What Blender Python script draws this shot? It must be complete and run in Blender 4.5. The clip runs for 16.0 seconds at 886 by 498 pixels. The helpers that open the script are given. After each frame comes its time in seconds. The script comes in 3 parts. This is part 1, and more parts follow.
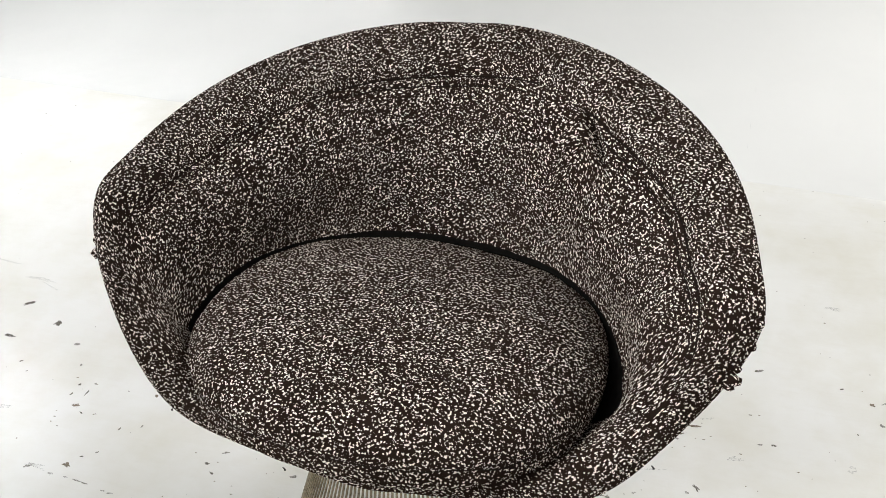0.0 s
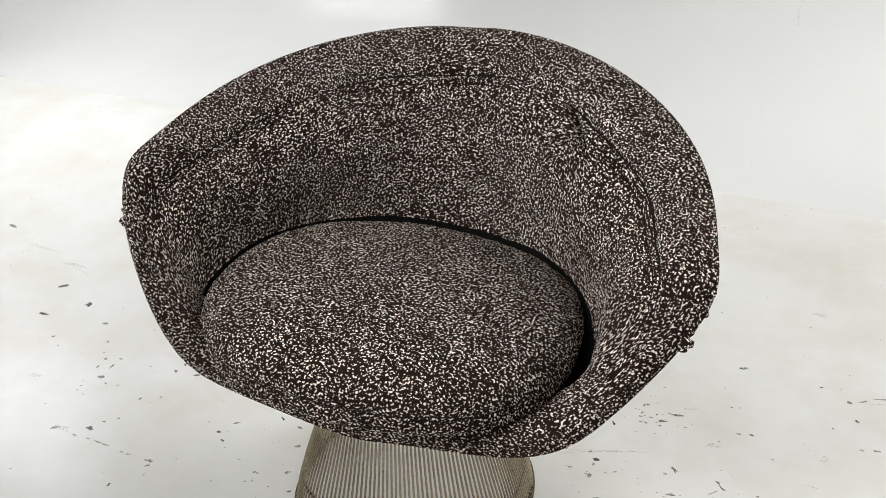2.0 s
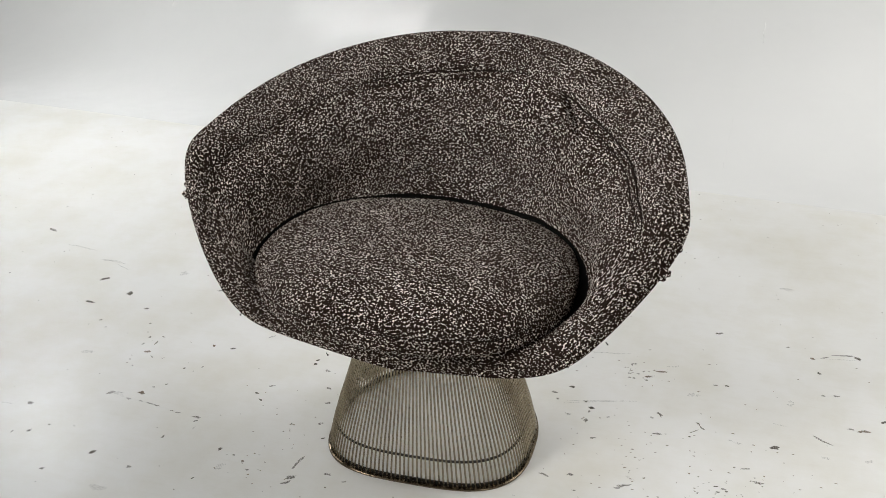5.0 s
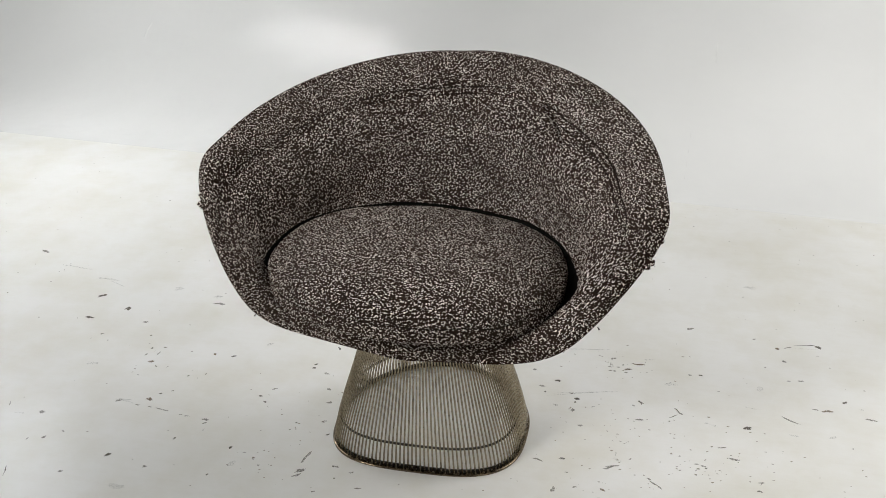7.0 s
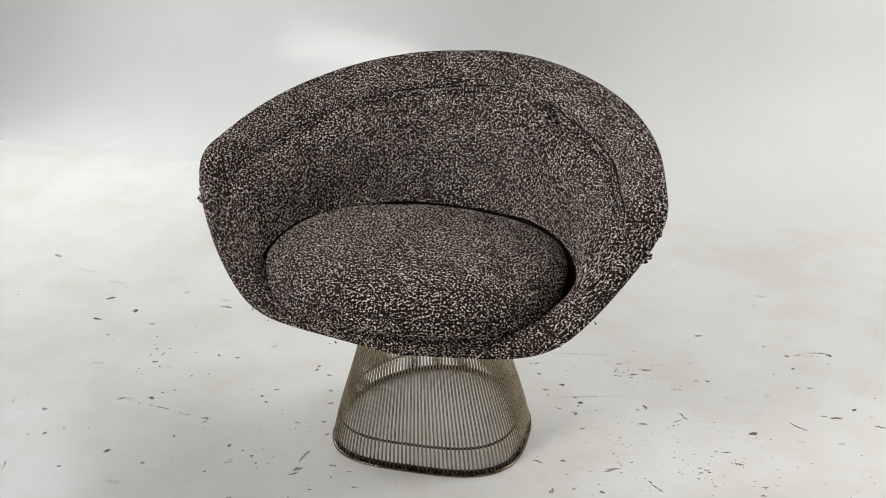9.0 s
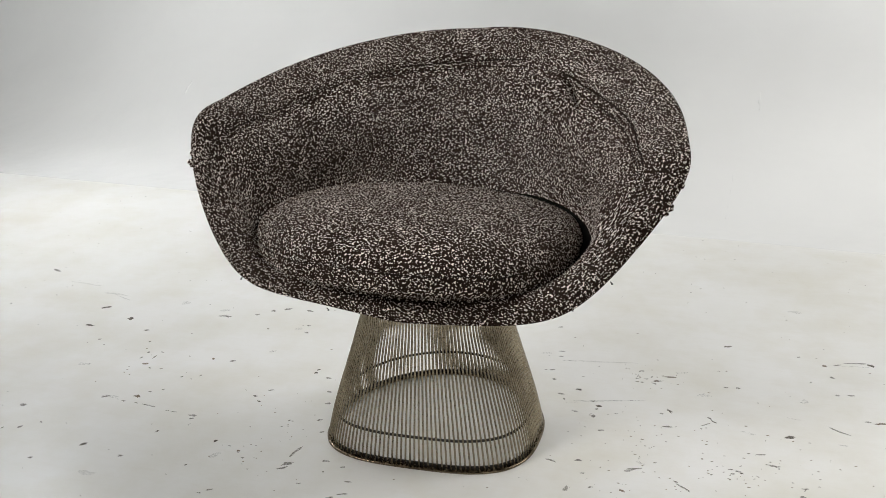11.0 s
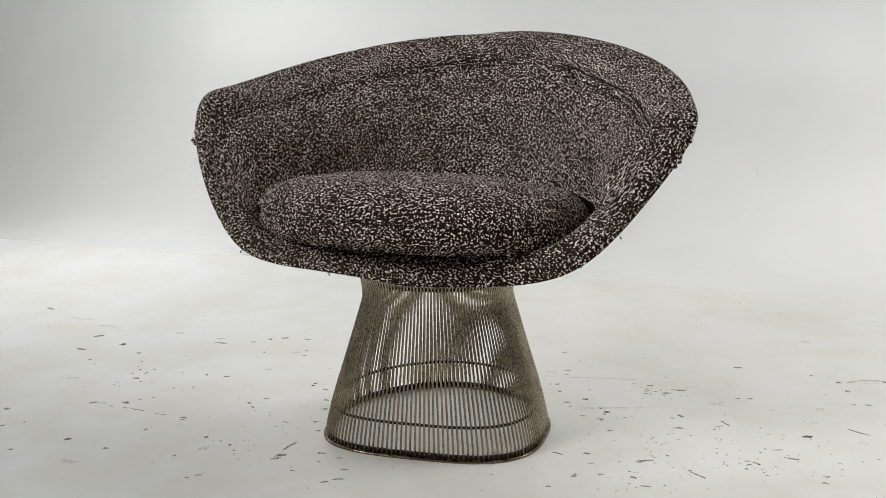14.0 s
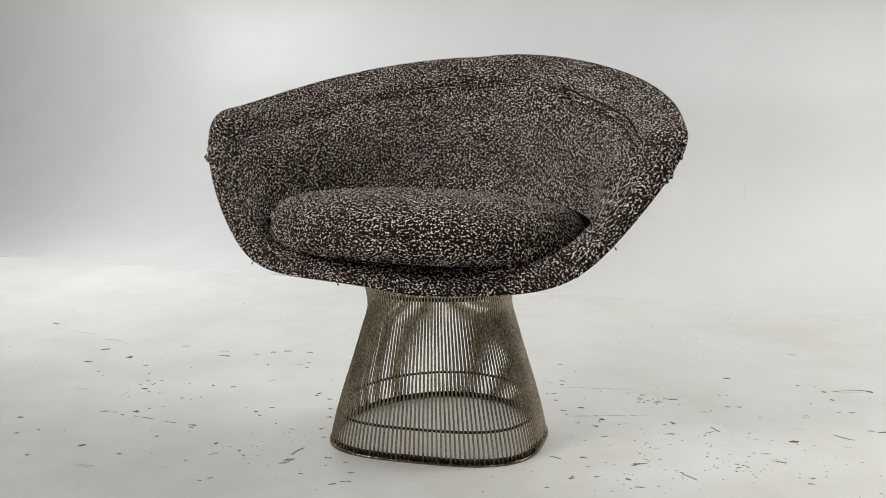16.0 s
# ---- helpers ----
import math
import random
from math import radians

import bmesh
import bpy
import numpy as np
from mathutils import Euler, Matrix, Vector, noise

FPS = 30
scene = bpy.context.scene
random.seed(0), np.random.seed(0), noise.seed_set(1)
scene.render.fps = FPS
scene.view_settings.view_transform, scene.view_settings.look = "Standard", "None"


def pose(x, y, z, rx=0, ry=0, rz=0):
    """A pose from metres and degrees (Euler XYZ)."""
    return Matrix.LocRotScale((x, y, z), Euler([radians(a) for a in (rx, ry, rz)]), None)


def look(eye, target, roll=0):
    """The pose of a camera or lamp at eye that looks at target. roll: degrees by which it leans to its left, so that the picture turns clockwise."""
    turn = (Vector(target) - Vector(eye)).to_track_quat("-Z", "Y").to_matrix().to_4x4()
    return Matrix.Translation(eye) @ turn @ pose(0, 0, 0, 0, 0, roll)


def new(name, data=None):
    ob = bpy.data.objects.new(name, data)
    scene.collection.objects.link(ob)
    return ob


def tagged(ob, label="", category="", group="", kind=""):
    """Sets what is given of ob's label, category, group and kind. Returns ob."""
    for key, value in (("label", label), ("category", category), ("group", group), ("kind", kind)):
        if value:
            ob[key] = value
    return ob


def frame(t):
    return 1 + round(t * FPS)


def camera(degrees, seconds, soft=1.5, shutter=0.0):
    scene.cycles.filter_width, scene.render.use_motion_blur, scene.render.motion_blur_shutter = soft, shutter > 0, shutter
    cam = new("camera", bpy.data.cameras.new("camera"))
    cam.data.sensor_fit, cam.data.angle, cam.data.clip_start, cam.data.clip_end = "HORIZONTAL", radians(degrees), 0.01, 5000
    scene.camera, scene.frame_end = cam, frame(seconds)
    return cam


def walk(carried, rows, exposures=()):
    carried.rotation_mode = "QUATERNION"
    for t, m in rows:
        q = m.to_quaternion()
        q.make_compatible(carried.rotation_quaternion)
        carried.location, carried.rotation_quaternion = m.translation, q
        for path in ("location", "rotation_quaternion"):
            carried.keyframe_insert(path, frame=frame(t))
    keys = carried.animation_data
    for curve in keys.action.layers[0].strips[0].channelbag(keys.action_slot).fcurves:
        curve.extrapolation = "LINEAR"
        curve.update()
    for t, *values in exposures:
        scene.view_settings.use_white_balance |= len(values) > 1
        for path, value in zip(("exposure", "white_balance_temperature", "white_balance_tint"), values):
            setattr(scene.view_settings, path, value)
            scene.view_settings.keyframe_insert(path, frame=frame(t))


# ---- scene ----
cam = camera(49.6, 16.0, soft=0.45)
METRES, EYE, TILT, LEAN, TURN = 1.5, 1.3317, -32.26, 1.056, 16.0
START_X, START_Y = 0.3973, -1.1605
ROWS = [
    (0.0, 0.0, 0.0, 0.0, 0.0, 0.0, -0.0),
    (0.5, 0.0111, -0.0224, -0.0136, 0.5, 0.47, -0.48),
    (1.0, 0.0256, -0.0449, -0.0283, 0.97, 0.96, -1.01),
    (1.5, 0.0363, -0.0679, -0.0426, 1.49, 1.43, -1.48),
    (2.0, 0.0443, -0.0907, -0.0581, 1.91, 1.93, -1.84),
    (2.5, 0.0493, -0.1168, -0.0765, 2.24, 2.45, -2.07),
    (3.0, 0.0541, -0.1465, -0.097, 2.47, 2.93, -2.19),
    (3.5, 0.0577, -0.1827, -0.121, 2.57, 3.36, -2.17),
    (6.0, -0.0215, -0.3264, -0.188, -0.52, 5.29, 0.52),
    (6.5, -0.0381, -0.3533, -0.2022, -1.2, 5.77, 0.85),
    (7.0, -0.0466, -0.367, -0.2107, -1.56, 6.18, 0.9),
    (7.5, -0.0449, -0.3724, -0.2139, -1.56, 6.53, 0.83),
    (8.0, -0.0428, -0.3787, -0.2204, -1.28, 6.82, 0.68),
    (8.5, -0.0357, -0.371, -0.2331, -0.77, 7.19, 0.44),
    (9.0, -0.0095, -0.3556, -0.2525, -0.07, 7.82, 0.21),
    (11.5, 0.0217, -0.2019, -0.4395, 1.37, 15.34, -1.06),
    (12.0, 0.0149, -0.1797, -0.4786, 1.22, 17.04, -1.29),
    (12.5, 0.0114, -0.1597, -0.5109, 1.1, 18.58, -1.35),
    (13.0, 0.0137, -0.1487, -0.5373, 1.04, 19.93, -1.32),
    (13.5, 0.0148, -0.142, -0.5625, 1.01, 21.0, -1.29),
    (14.0, 0.0125, -0.1483, -0.5819, 1.06, 21.77, -1.28),
    (14.5, 0.0087, -0.1583, -0.5944, 1.04, 22.31, -1.29),
    (15.0, 0.0042, -0.1707, -0.6036, 0.93, 22.68, -1.26),
    (15.5, -0.002, -0.1845, -0.6116, 0.73, 22.96, -1.17),
    (16.0, -0.003, -0.1943, -0.6162, 0.46, 23.17, -1.07),
]
EXPOSURES = [(0.0, 0.28), (1.5, 0.22), (3.5, 0.07), (7.0, -0.02), (12.0, 0.03), (16.0, -0.01)]
walk(cam, [(t, pose(START_X, START_Y, EYE, TILT, LEAN, TURN) @ pose(METRES * x, METRES * y, METRES * z, 90 + pitch, roll, yaw)) for t, x, y, z, yaw, pitch, roll in ROWS], EXPOSURES)

# ---- light ----
world = bpy.data.worlds.new("studio_dark")
scene.world = world
world.use_nodes = True
world.node_tree.nodes["Background"].inputs["Color"].default_value = (0.8, 0.88, 1.0, 1)
world.node_tree.nodes["Background"].inputs["Strength"].default_value = 0.0


def area_lamp(name, eye, target, wide, deep, watts, colour, spread=180):
    data = bpy.data.lights.new(name, "AREA")
    data.shape, data.size, data.size_y = "RECTANGLE", wide, deep
    data.energy, data.color, data.spread = watts, colour, radians(spread)
    ob = new(name, data)
    ob.matrix_world = look(eye, target)
    return ob


# key beside the camera, two softboxes in far corners, strips hung over the cove
area_lamp("softbox_key", (-1.7, -2.2, 2.2), (0.7, 0.3, 0.55), 1.3, 1.1, 8.5, (1.0, 0.985, 0.965), 50)
# added fill, no known lamp: brightens chair and floor from the right
area_lamp("added_fill", (1.9, -2.1, 2.0), (0.5, 0.3, 0.5), 1.3, 1.0, 13, (1.0, 0.985, 0.965))
# added lamp without a known source, to brighten the upper west cove
area_lamp("added_cove_fill", (-2.6, -1.3, 2.5), (-2.3, 3.2, 1.6), 1.2, 0.9, 7, (0.97, 0.985, 1.0), 55)
area_lamp("softbox_back", (-1.85, 0.95, 2.1), (-1.85, 0.9, 0.0), 1.1, 0.8, 5.6, (0.97, 0.99, 1.0), 95)
area_lamp("corner_light", (-2.95, 1.75, 2.1), (-1.8, 0.85, 0.0), 0.5, 0.35, 3.0, (0.94, 0.96, 1.0), 65)
area_lamp("softbox_side", (2.4, 1.3, 2.2), (0.75, 0.55, 0.0), 1.6, 1.0, 24.5, (1.0, 0.99, 0.98), 140)
area_lamp("strip_light", (-2.0, 2.85, 2.2), (-2.0, 2.4, 0.27), 0.95, 0.08, 1.7, (1.0, 1.0, 1.0), 80)
area_lamp("overhead_light", (-1.3, 1.5, 3.75), (-1.3, 2.9, 0.0), 7.4, 1.4, 82, (0.985, 0.995, 1.0))

# ---- materials ----


def material(name):
    m = bpy.data.materials.new(name)
    m.use_nodes = True
    nodes, links = m.node_tree.nodes, m.node_tree.links
    shader = nodes["Principled BSDF"]
    place = nodes.new("ShaderNodeTexCoord")
    return m, nodes, links, shader, place


def noise_node(nodes, links, vector, scale, detail=4.0, rough=0.55):
    n = nodes.new("ShaderNodeTexNoise")
    n.inputs["Scale"].default_value, n.inputs["Detail"].default_value, n.inputs["Roughness"].default_value = scale, detail, rough
    links.new(vector, n.inputs["Vector"])
    return n


def ramp(nodes, links, fac, *stops, step=False):
    r = nodes.new("ShaderNodeValToRGB")
    e = r.color_ramp.elements
    while len(e) < len(stops):
        e.new(0.5)
    for el, (at, colour) in zip(e, stops):
        el.position, el.color = at, (*colour, 1) if len(colour) == 3 else colour
    if step:
        r.color_ramp.interpolation = "CONSTANT"
    links.new(fac, r.inputs["Fac"])
    return r.outputs["Color"]


def blend(nodes, links, kind, fac, a, b):
    m = nodes.new("ShaderNodeMix")
    m.data_type, m.blend_type = "RGBA", kind
    for sock, v in ((m.inputs[0], fac), (m.inputs[6], a), (m.inputs[7], b)):
        if hasattr(v, "links"):
            links.new(v, sock)
        else:
            sock.default_value = v
    return m.outputs[2]


def bump(nodes, links, shader, height, strength, distance, below=None):
    b = nodes.new("ShaderNodeBump")
    b.inputs["Strength"].default_value, b.inputs["Distance"].default_value = strength, distance
    links.new(height, b.inputs["Height"])
    if below is not None:
        links.new(below, b.inputs["Normal"])
    links.new(b.outputs["Normal"], shader.inputs["Normal"])
    return b.outputs["Normal"]


FLECK_FROM = 2.055


def fabric_material():
    """Dark brown wool, woven with short pale flecks of slub yarn that run together into small worms."""
    m, nodes, links, shader, place = material("flecked_wool")
    pos = place.outputs["UV"]

    def scaled(vector, by, add=None):
        n = nodes.new("ShaderNodeVectorMath")
        n.operation = "MULTIPLY_ADD"
        links.new(vector, n.inputs[0])
        n.inputs[1].default_value = by
        if add is not None:
            links.new(add, n.inputs[2])
        return n.outputs["Vector"]

    def sums(kind, x, y):
        n = nodes.new("ShaderNodeMath")
        n.operation = kind
        for sock, v in zip(n.inputs, (x, y)):
            if hasattr(v, "links"):
                links.new(v, sock)
            else:
                sock.default_value = v
        return n.outputs["Value"]

    # the yarns wander a little, so that the cells of the weave are uneven
    warp = noise_node(nodes, links, pos, 330, 1)
    woven = scaled(scaled(warp.outputs["Color"], (0.0013, 0.0013, 0), pos), (495, 566, 1))
    cell = nodes.new("ShaderNodeTexVoronoi")
    cell.voronoi_dimensions, cell.distance, cell.feature = "2D", "CHEBYCHEV", "F1"
    cell.inputs["Scale"].default_value, cell.inputs["Randomness"].default_value = 1.0, 0.6
    links.new(woven, cell.inputs["Vector"])
    chance = nodes.new("ShaderNodeSeparateColor")
    links.new(cell.outputs["Color"], chance.inputs["Color"])
    # pale picks gather in short runs, and thin out over broad patches
    run = noise_node(nodes, links, scaled(pos, (1.0, 1.1, 1)), 245, 0)
    patch = noise_node(nodes, links, pos, 22, 2)
    weight = sums("ADD", sums("MULTIPLY", run.outputs["Fac"], 2.0), sums("MULTIPLY", patch.outputs["Fac"], 0.35))
    picked = sums("ADD", chance.outputs["Red"], weight)
    fleck = ramp(nodes, links, sums("MULTIPLY", picked, 0.4), (0.4 * FLECK_FROM, (0, 0, 0)), (0.4 * FLECK_FROM + 0.03, (1, 1, 1)))
    wear = noise_node(nodes, links, pos, 9, 3)
    dark = ramp(nodes, links, wear.outputs["Fac"], (0.3, (0.0145, 0.009, 0.007)), (0.7, (0.023, 0.0147, 0.0115)))
    pale = ramp(nodes, links, chance.outputs["Green"], (0.0, (0.69, 0.61, 0.545)), (1.0, (0.97, 0.875, 0.79)))
    links.new(blend(nodes, links, "MIX", fleck, dark, pale), shader.inputs["Base Color"])
    shader.inputs["Roughness"].default_value = 0.95
    shader.inputs["Specular IOR Level"].default_value = 0.0
    return m


def rod_material(name, dull, bright):
    """Old nickel plating gone warm and spotted with tarnish."""
    m, nodes, links, shader, place = material(name)
    pos = place.outputs["Object"]
    big, small = noise_node(nodes, links, pos, 14, 4), noise_node(nodes, links, pos, 160, 3)
    tone = ramp(nodes, links, big.outputs["Fac"], (0.3, dull), (0.7, bright))
    spots = ramp(nodes, links, small.outputs["Fac"], (0.63, (1, 1, 1)), (0.72, (0.10, 0.075, 0.05)))
    links.new(blend(nodes, links, "MULTIPLY", 1.0, tone, spots), shader.inputs["Base Color"])
    shader.inputs["Metallic"].default_value = 1.0
    rough = ramp(nodes, links, small.outputs["Fac"], (0.4, (0.14, 0.14, 0.14)), (0.75, (0.5, 0.5, 0.5)))
    links.new(rough, shader.inputs["Roughness"])
    return m


def floor_material():
    """White floor paint: glossy, rolled on, trodden grey and beige in patches."""
    m, nodes, links, shader, place = material("white_floor_paint")
    pos = place.outputs["Object"]
    big, mid, fine = noise_node(nodes, links, pos, 1.3, 5, 0.6), noise_node(nodes, links, pos, 3.2, 3, 0.5), noise_node(nodes, links, pos, 260, 2)
    tone = ramp(nodes, links, big.outputs["Fac"], (0.3, (0.765, 0.761, 0.735)), (0.7, (0.825, 0.825, 0.808)))
    dirt = ramp(nodes, links, mid.outputs["Fac"], (0.25, (0.945, 0.938, 0.915)), (0.70, (1, 1, 1)))
    scrape = noise_node(nodes, links, pos, 24, 5, 0.6)
    smear = ramp(nodes, links, scrape.outputs["Fac"], (0.5, (1, 1, 1)), (0.85, (0.975, 0.97, 0.957)))
    # drag marks: noise drawn out along one way
    drawn = nodes.new("ShaderNodeVectorMath")
    drawn.operation = "MULTIPLY"
    links.new(pos, drawn.inputs[0])
    drawn.inputs[1].default_value = (9, 70, 1)
    drag = noise_node(nodes, links, drawn.outputs["Vector"], 1.0, 5, 0.7)
    streak = ramp(nodes, links, drag.outputs["Fac"], (0.5, (1, 1, 1)), (0.85, (0.97, 0.963, 0.948)))
    cloud = noise_node(nodes, links, pos, 4.2, 6, 0.62)
    beige = ramp(nodes, links, cloud.outputs["Fac"], (0.42, (1, 1, 1)), (0.68, (0.912, 0.896, 0.84)))
    dirt = blend(nodes, links, "MULTIPLY", 1.0, blend(nodes, links, "MULTIPLY", 1.0, dirt, smear), blend(nodes, links, "MULTIPLY", 1.0, streak, beige))
    links.new(blend(nodes, links, "MULTIPLY", 0.9, tone, dirt), shader.inputs["Base Color"])
    shader.inputs["Roughness"].default_value = 0.28
    shader.inputs["Specular IOR Level"].default_value = 0.5
    # orange peel of the roller
    peel = noise_node(nodes, links, pos, 75, 2)
    n = bump(nodes, links, shader, peel.outputs["Fac"], 0.07, 0.003)
    bump(nodes, links, shader, fine.outputs["Fac"], 0.08, 0.002, n)
    return m


def cove_material():
    """White wall paint: satin, smooth, faintly clouded, with shallow runs."""
    m, nodes, links, shader, place = material("white_cove_paint")
    pos = place.outputs["Object"]
    big, fine = noise_node(nodes, links, pos, 1.1, 4, 0.55), noise_node(nodes, links, pos, 120, 3)
    links.new(ramp(nodes, links, big.outputs["Fac"], (0.3, (0.74, 0.741, 0.725)), (0.7, (0.795, 0.795, 0.779))), shader.inputs["Base Color"])
    shader.inputs["Roughness"].default_value = 0.2
    shader.inputs["Specular IOR Level"].default_value = 0.5
    wave = noise_node(nodes, links, pos, 3.5, 3)
    n = bump(nodes, links, shader, wave.outputs["Fac"], 0.25, 0.02)
    bump(nodes, links, shader, fine.outputs["Fac"], 0.12, 0.001, n)
    return m


def mark_material(name, colour, cover):
    """A rubbed mark: the paint below shows through in small gaps."""
    m, nodes, links, shader, place = material(name)
    n, f = noise_node(nodes, links, place.outputs["Object"], 55, 4), noise_node(nodes, links, place.outputs["Object"], 330, 5, 0.75)
    links.new(ramp(nodes, links, n.outputs["Fac"], (0.3, tuple(0.6 * v for v in colour)), (0.7, tuple(1.2 * v for v in colour))), shader.inputs["Base Color"])
    gaps = ramp(nodes, links, f.outputs["Fac"], (0.62 - 0.36 * cover, (0, 0, 0)), (0.76 - 0.36 * cover, (cover, cover, cover)))
    links.new(gaps, shader.inputs["Alpha"])
    shader.inputs["Roughness"].default_value = 0.85
    shader.inputs["Specular IOR Level"].default_value = 0.15
    return m


def plain_material(name, colour, rough, shine=0.5):
    m, nodes, links, shader, place = material(name)
    n = noise_node(nodes, links, place.outputs["Object"], 60, 4)
    c = ramp(nodes, links, n.outputs["Fac"], (0.3, tuple(0.75 * v for v in colour)), (0.7, tuple(1.15 * v for v in colour)))
    links.new(c, shader.inputs["Base Color"])
    shader.inputs["Roughness"].default_value = rough
    shader.inputs["Specular IOR Level"].default_value = shine
    return m


DARK_PAINT = plain_material("grey_wall_paint", (0.5, 0.5, 0.49), 0.8)
BLACKENED = plain_material("blackened_steel", (0.020, 0.016, 0.013), 0.7)
# whiter than the cove, for the light caught by its paint runs
RUN_GLINT = plain_material("white_run_glint", (0.84, 0.84, 0.82), 0.2)
# black for the shade in the gap round the cushion, drawn as a sheet
GAP_SHADE = plain_material("black_gap_shade", (0.007, 0.0065, 0.006), 1.0, 0.02)
# near-black for stitches and for the shade in seam and pleat creases
SHADE_THREAD = plain_material("dark_shade_thread", (0.014, 0.010, 0.008), 0.95, 0.02)
WOOL, PAINT, COVE_PAINT = fabric_material(), floor_material(), cove_material()
NICKEL = rod_material("tarnished_nickel", (0.25, 0.205, 0.14), (0.42, 0.36, 0.26))
WORN_NICKEL = rod_material("worn_nickel", (0.10, 0.075, 0.05), (0.22, 0.175, 0.12))
DARK_MARK = mark_material("dark_scuff", (0.16, 0.145, 0.12), 0.85)
GREY_MARK = mark_material("grey_scuff", (0.34, 0.322, 0.285), 0.68)
PALE_MARK = mark_material("pale_scuff", (0.45, 0.43, 0.39), 0.4)
BROWN_MARK = mark_material("brown_scuff", (0.26, 0.205, 0.15), 0.8)

# ---- mesh helpers ----


def part(name, bm, mat, parent=None, label="", smooth=True):
    mesh = bpy.data.meshes.new(name)
    bm.to_mesh(mesh)
    bm.free()
    mesh.materials.append(mat)
    if smooth:
        mesh.polygons.foreach_set("use_smooth", [True] * len(mesh.polygons))
    ob = new(name, mesh)
    ob.parent = parent
    return tagged(ob, label)


def grid_mesh(points, close_u=False, close_v=False):
    """A bmesh over a grid of points: rows of equal length."""
    bm = bmesh.new()
    rows = [[bm.verts.new(p) for p in row] for row in points]
    nu, nv = len(rows), len(rows[0])
    for i in range(nu if close_u else nu - 1):
        for j in range(nv if close_v else nv - 1):
            a, b = rows[i], rows[(i + 1) % nu]
            bm.faces.new((a[j], b[j], b[(j + 1) % nv], a[(j + 1) % nv]))
    return bm, rows


def tube(path, radius, sides=6, closed=False, squash=1.0):
    """A round rod along a list of points."""
    pts = [Vector(p) for p in path]
    n = len(pts)
    grid = []
    side = None
    for i, p in enumerate(pts):
        along = (pts[(i + 1) % n] - pts[i - 1]) if closed else (pts[min(i + 1, n - 1)] - pts[max(i - 1, 0)])
        along.normalize()
        if side is None:
            side = along.cross(Vector((0, 0, 1)) if abs(along.z) < 0.8 else Vector((1, 0, 0))).normalized()
        side = (side - along * side.dot(along)).normalized()
        up = along.cross(side)
        grid.append([p + radius * (math.cos(a) * side + squash * math.sin(a) * up) for a in (2 * math.pi * k / sides for k in range(sides))])
    bm, rows = grid_mesh(grid, close_u=closed, close_v=True)
    if not closed:
        bm.faces.new(rows[0])
        bm.faces.new(rows[-1])
    bmesh.ops.recalc_face_normals(bm, faces=bm.faces)
    return bm


def lay_cloth(bm, panels, which=None, periods=(0.0, 0.0)):
    """Lay the weave over a mesh. panels: for each panel of cloth the place of each vertex on it, in metres; which: the panel of each vertex."""
    bm.verts.index_update()
    layer = bm.loops.layers.uv.new("cloth")
    for face in bm.faces:
        n = min(which[v.index] for v in face.verts) if which else 0
        at, period = panels[n], periods[n]
        top = max(at[v.index][0] for v in face.verts)
        for l in face.loops:
            u, v = at[l.vert.index]
            l[layer].uv = (u + period if period and top - u > period / 2 else u, v)


def power(value, e):
    return math.copysign(abs(value) ** e, value)


def smooth_step(a, b, x):
    x = min(1.0, max(0.0, (x - a) / (b - a)))
    return x * x * (3 - 2 * x)


def spline(keys, n):
    """n points along a smooth curve through the keys."""
    k = [2 * keys[0] - keys[1], *keys, 2 * keys[-1] - keys[-2]]
    out = []
    for i in range(n):
        x = i * (len(keys) - 1) / (n - 1)
        j = min(int(x), len(keys) - 2)
        f = x - j
        a, b, c, d = k[j:j + 4]
        out.append(0.5 * ((2 * b) + (c - a) * f + (2 * a - 5 * b + 4 * c - d) * f * f + (3 * b - a - 3 * c + d) * f ** 3))
    return out


# ---- the studio: floor, cove, walls, ceiling ----
# the cove rises from the floor's edge along the back and round a corner on the west side
EDGE_Y, EDGE_SLOPE, EDGE_WEST, CORNER = 1.53, -0.065, -6.2, 1.0
COVE_R, COVE_START, EAST, SOUTH, TOP = 1.8, radians(3), 4.6, -5.0, 3.9


def edge_path():
    """Points of the floor's edge with the outward direction of the cove."""
    turn = math.atan(EDGE_SLOPE)
    back = Vector((-math.sin(turn), math.cos(turn), 0))
    line = [(Vector((x, EDGE_Y + EDGE_SLOPE * (x + 1), 0)), back) for x in (EAST, 3.0, 2.0, 1.0, 0.0, -1.0, -2.0, -3.0, -4.0, EDGE_WEST + CORNER)]
    hub = line[-1][0] - back * CORNER
    for k in range(1, 17):
        out = Matrix.Rotation((math.pi / 2 - turn) * k / 16, 3, "Z") @ back
        line.append((hub + out * CORNER, out))
    return line + [(Vector((line[-1][0].x, y, 0)), Vector((-1, 0, 0))) for y in (-0.5, -2.0, -3.5, SOUTH)]


def on_cove(x, y):
    """The point of the cove over a point of the plan."""
    d = (y - EDGE_Y - EDGE_SLOPE * (x + 1)) * math.cos(math.atan(EDGE_SLOPE))
    a = math.asin(d / COVE_R + math.sin(COVE_START))
    return Vector((x, y, COVE_R * (math.cos(COVE_START) - math.cos(a))))


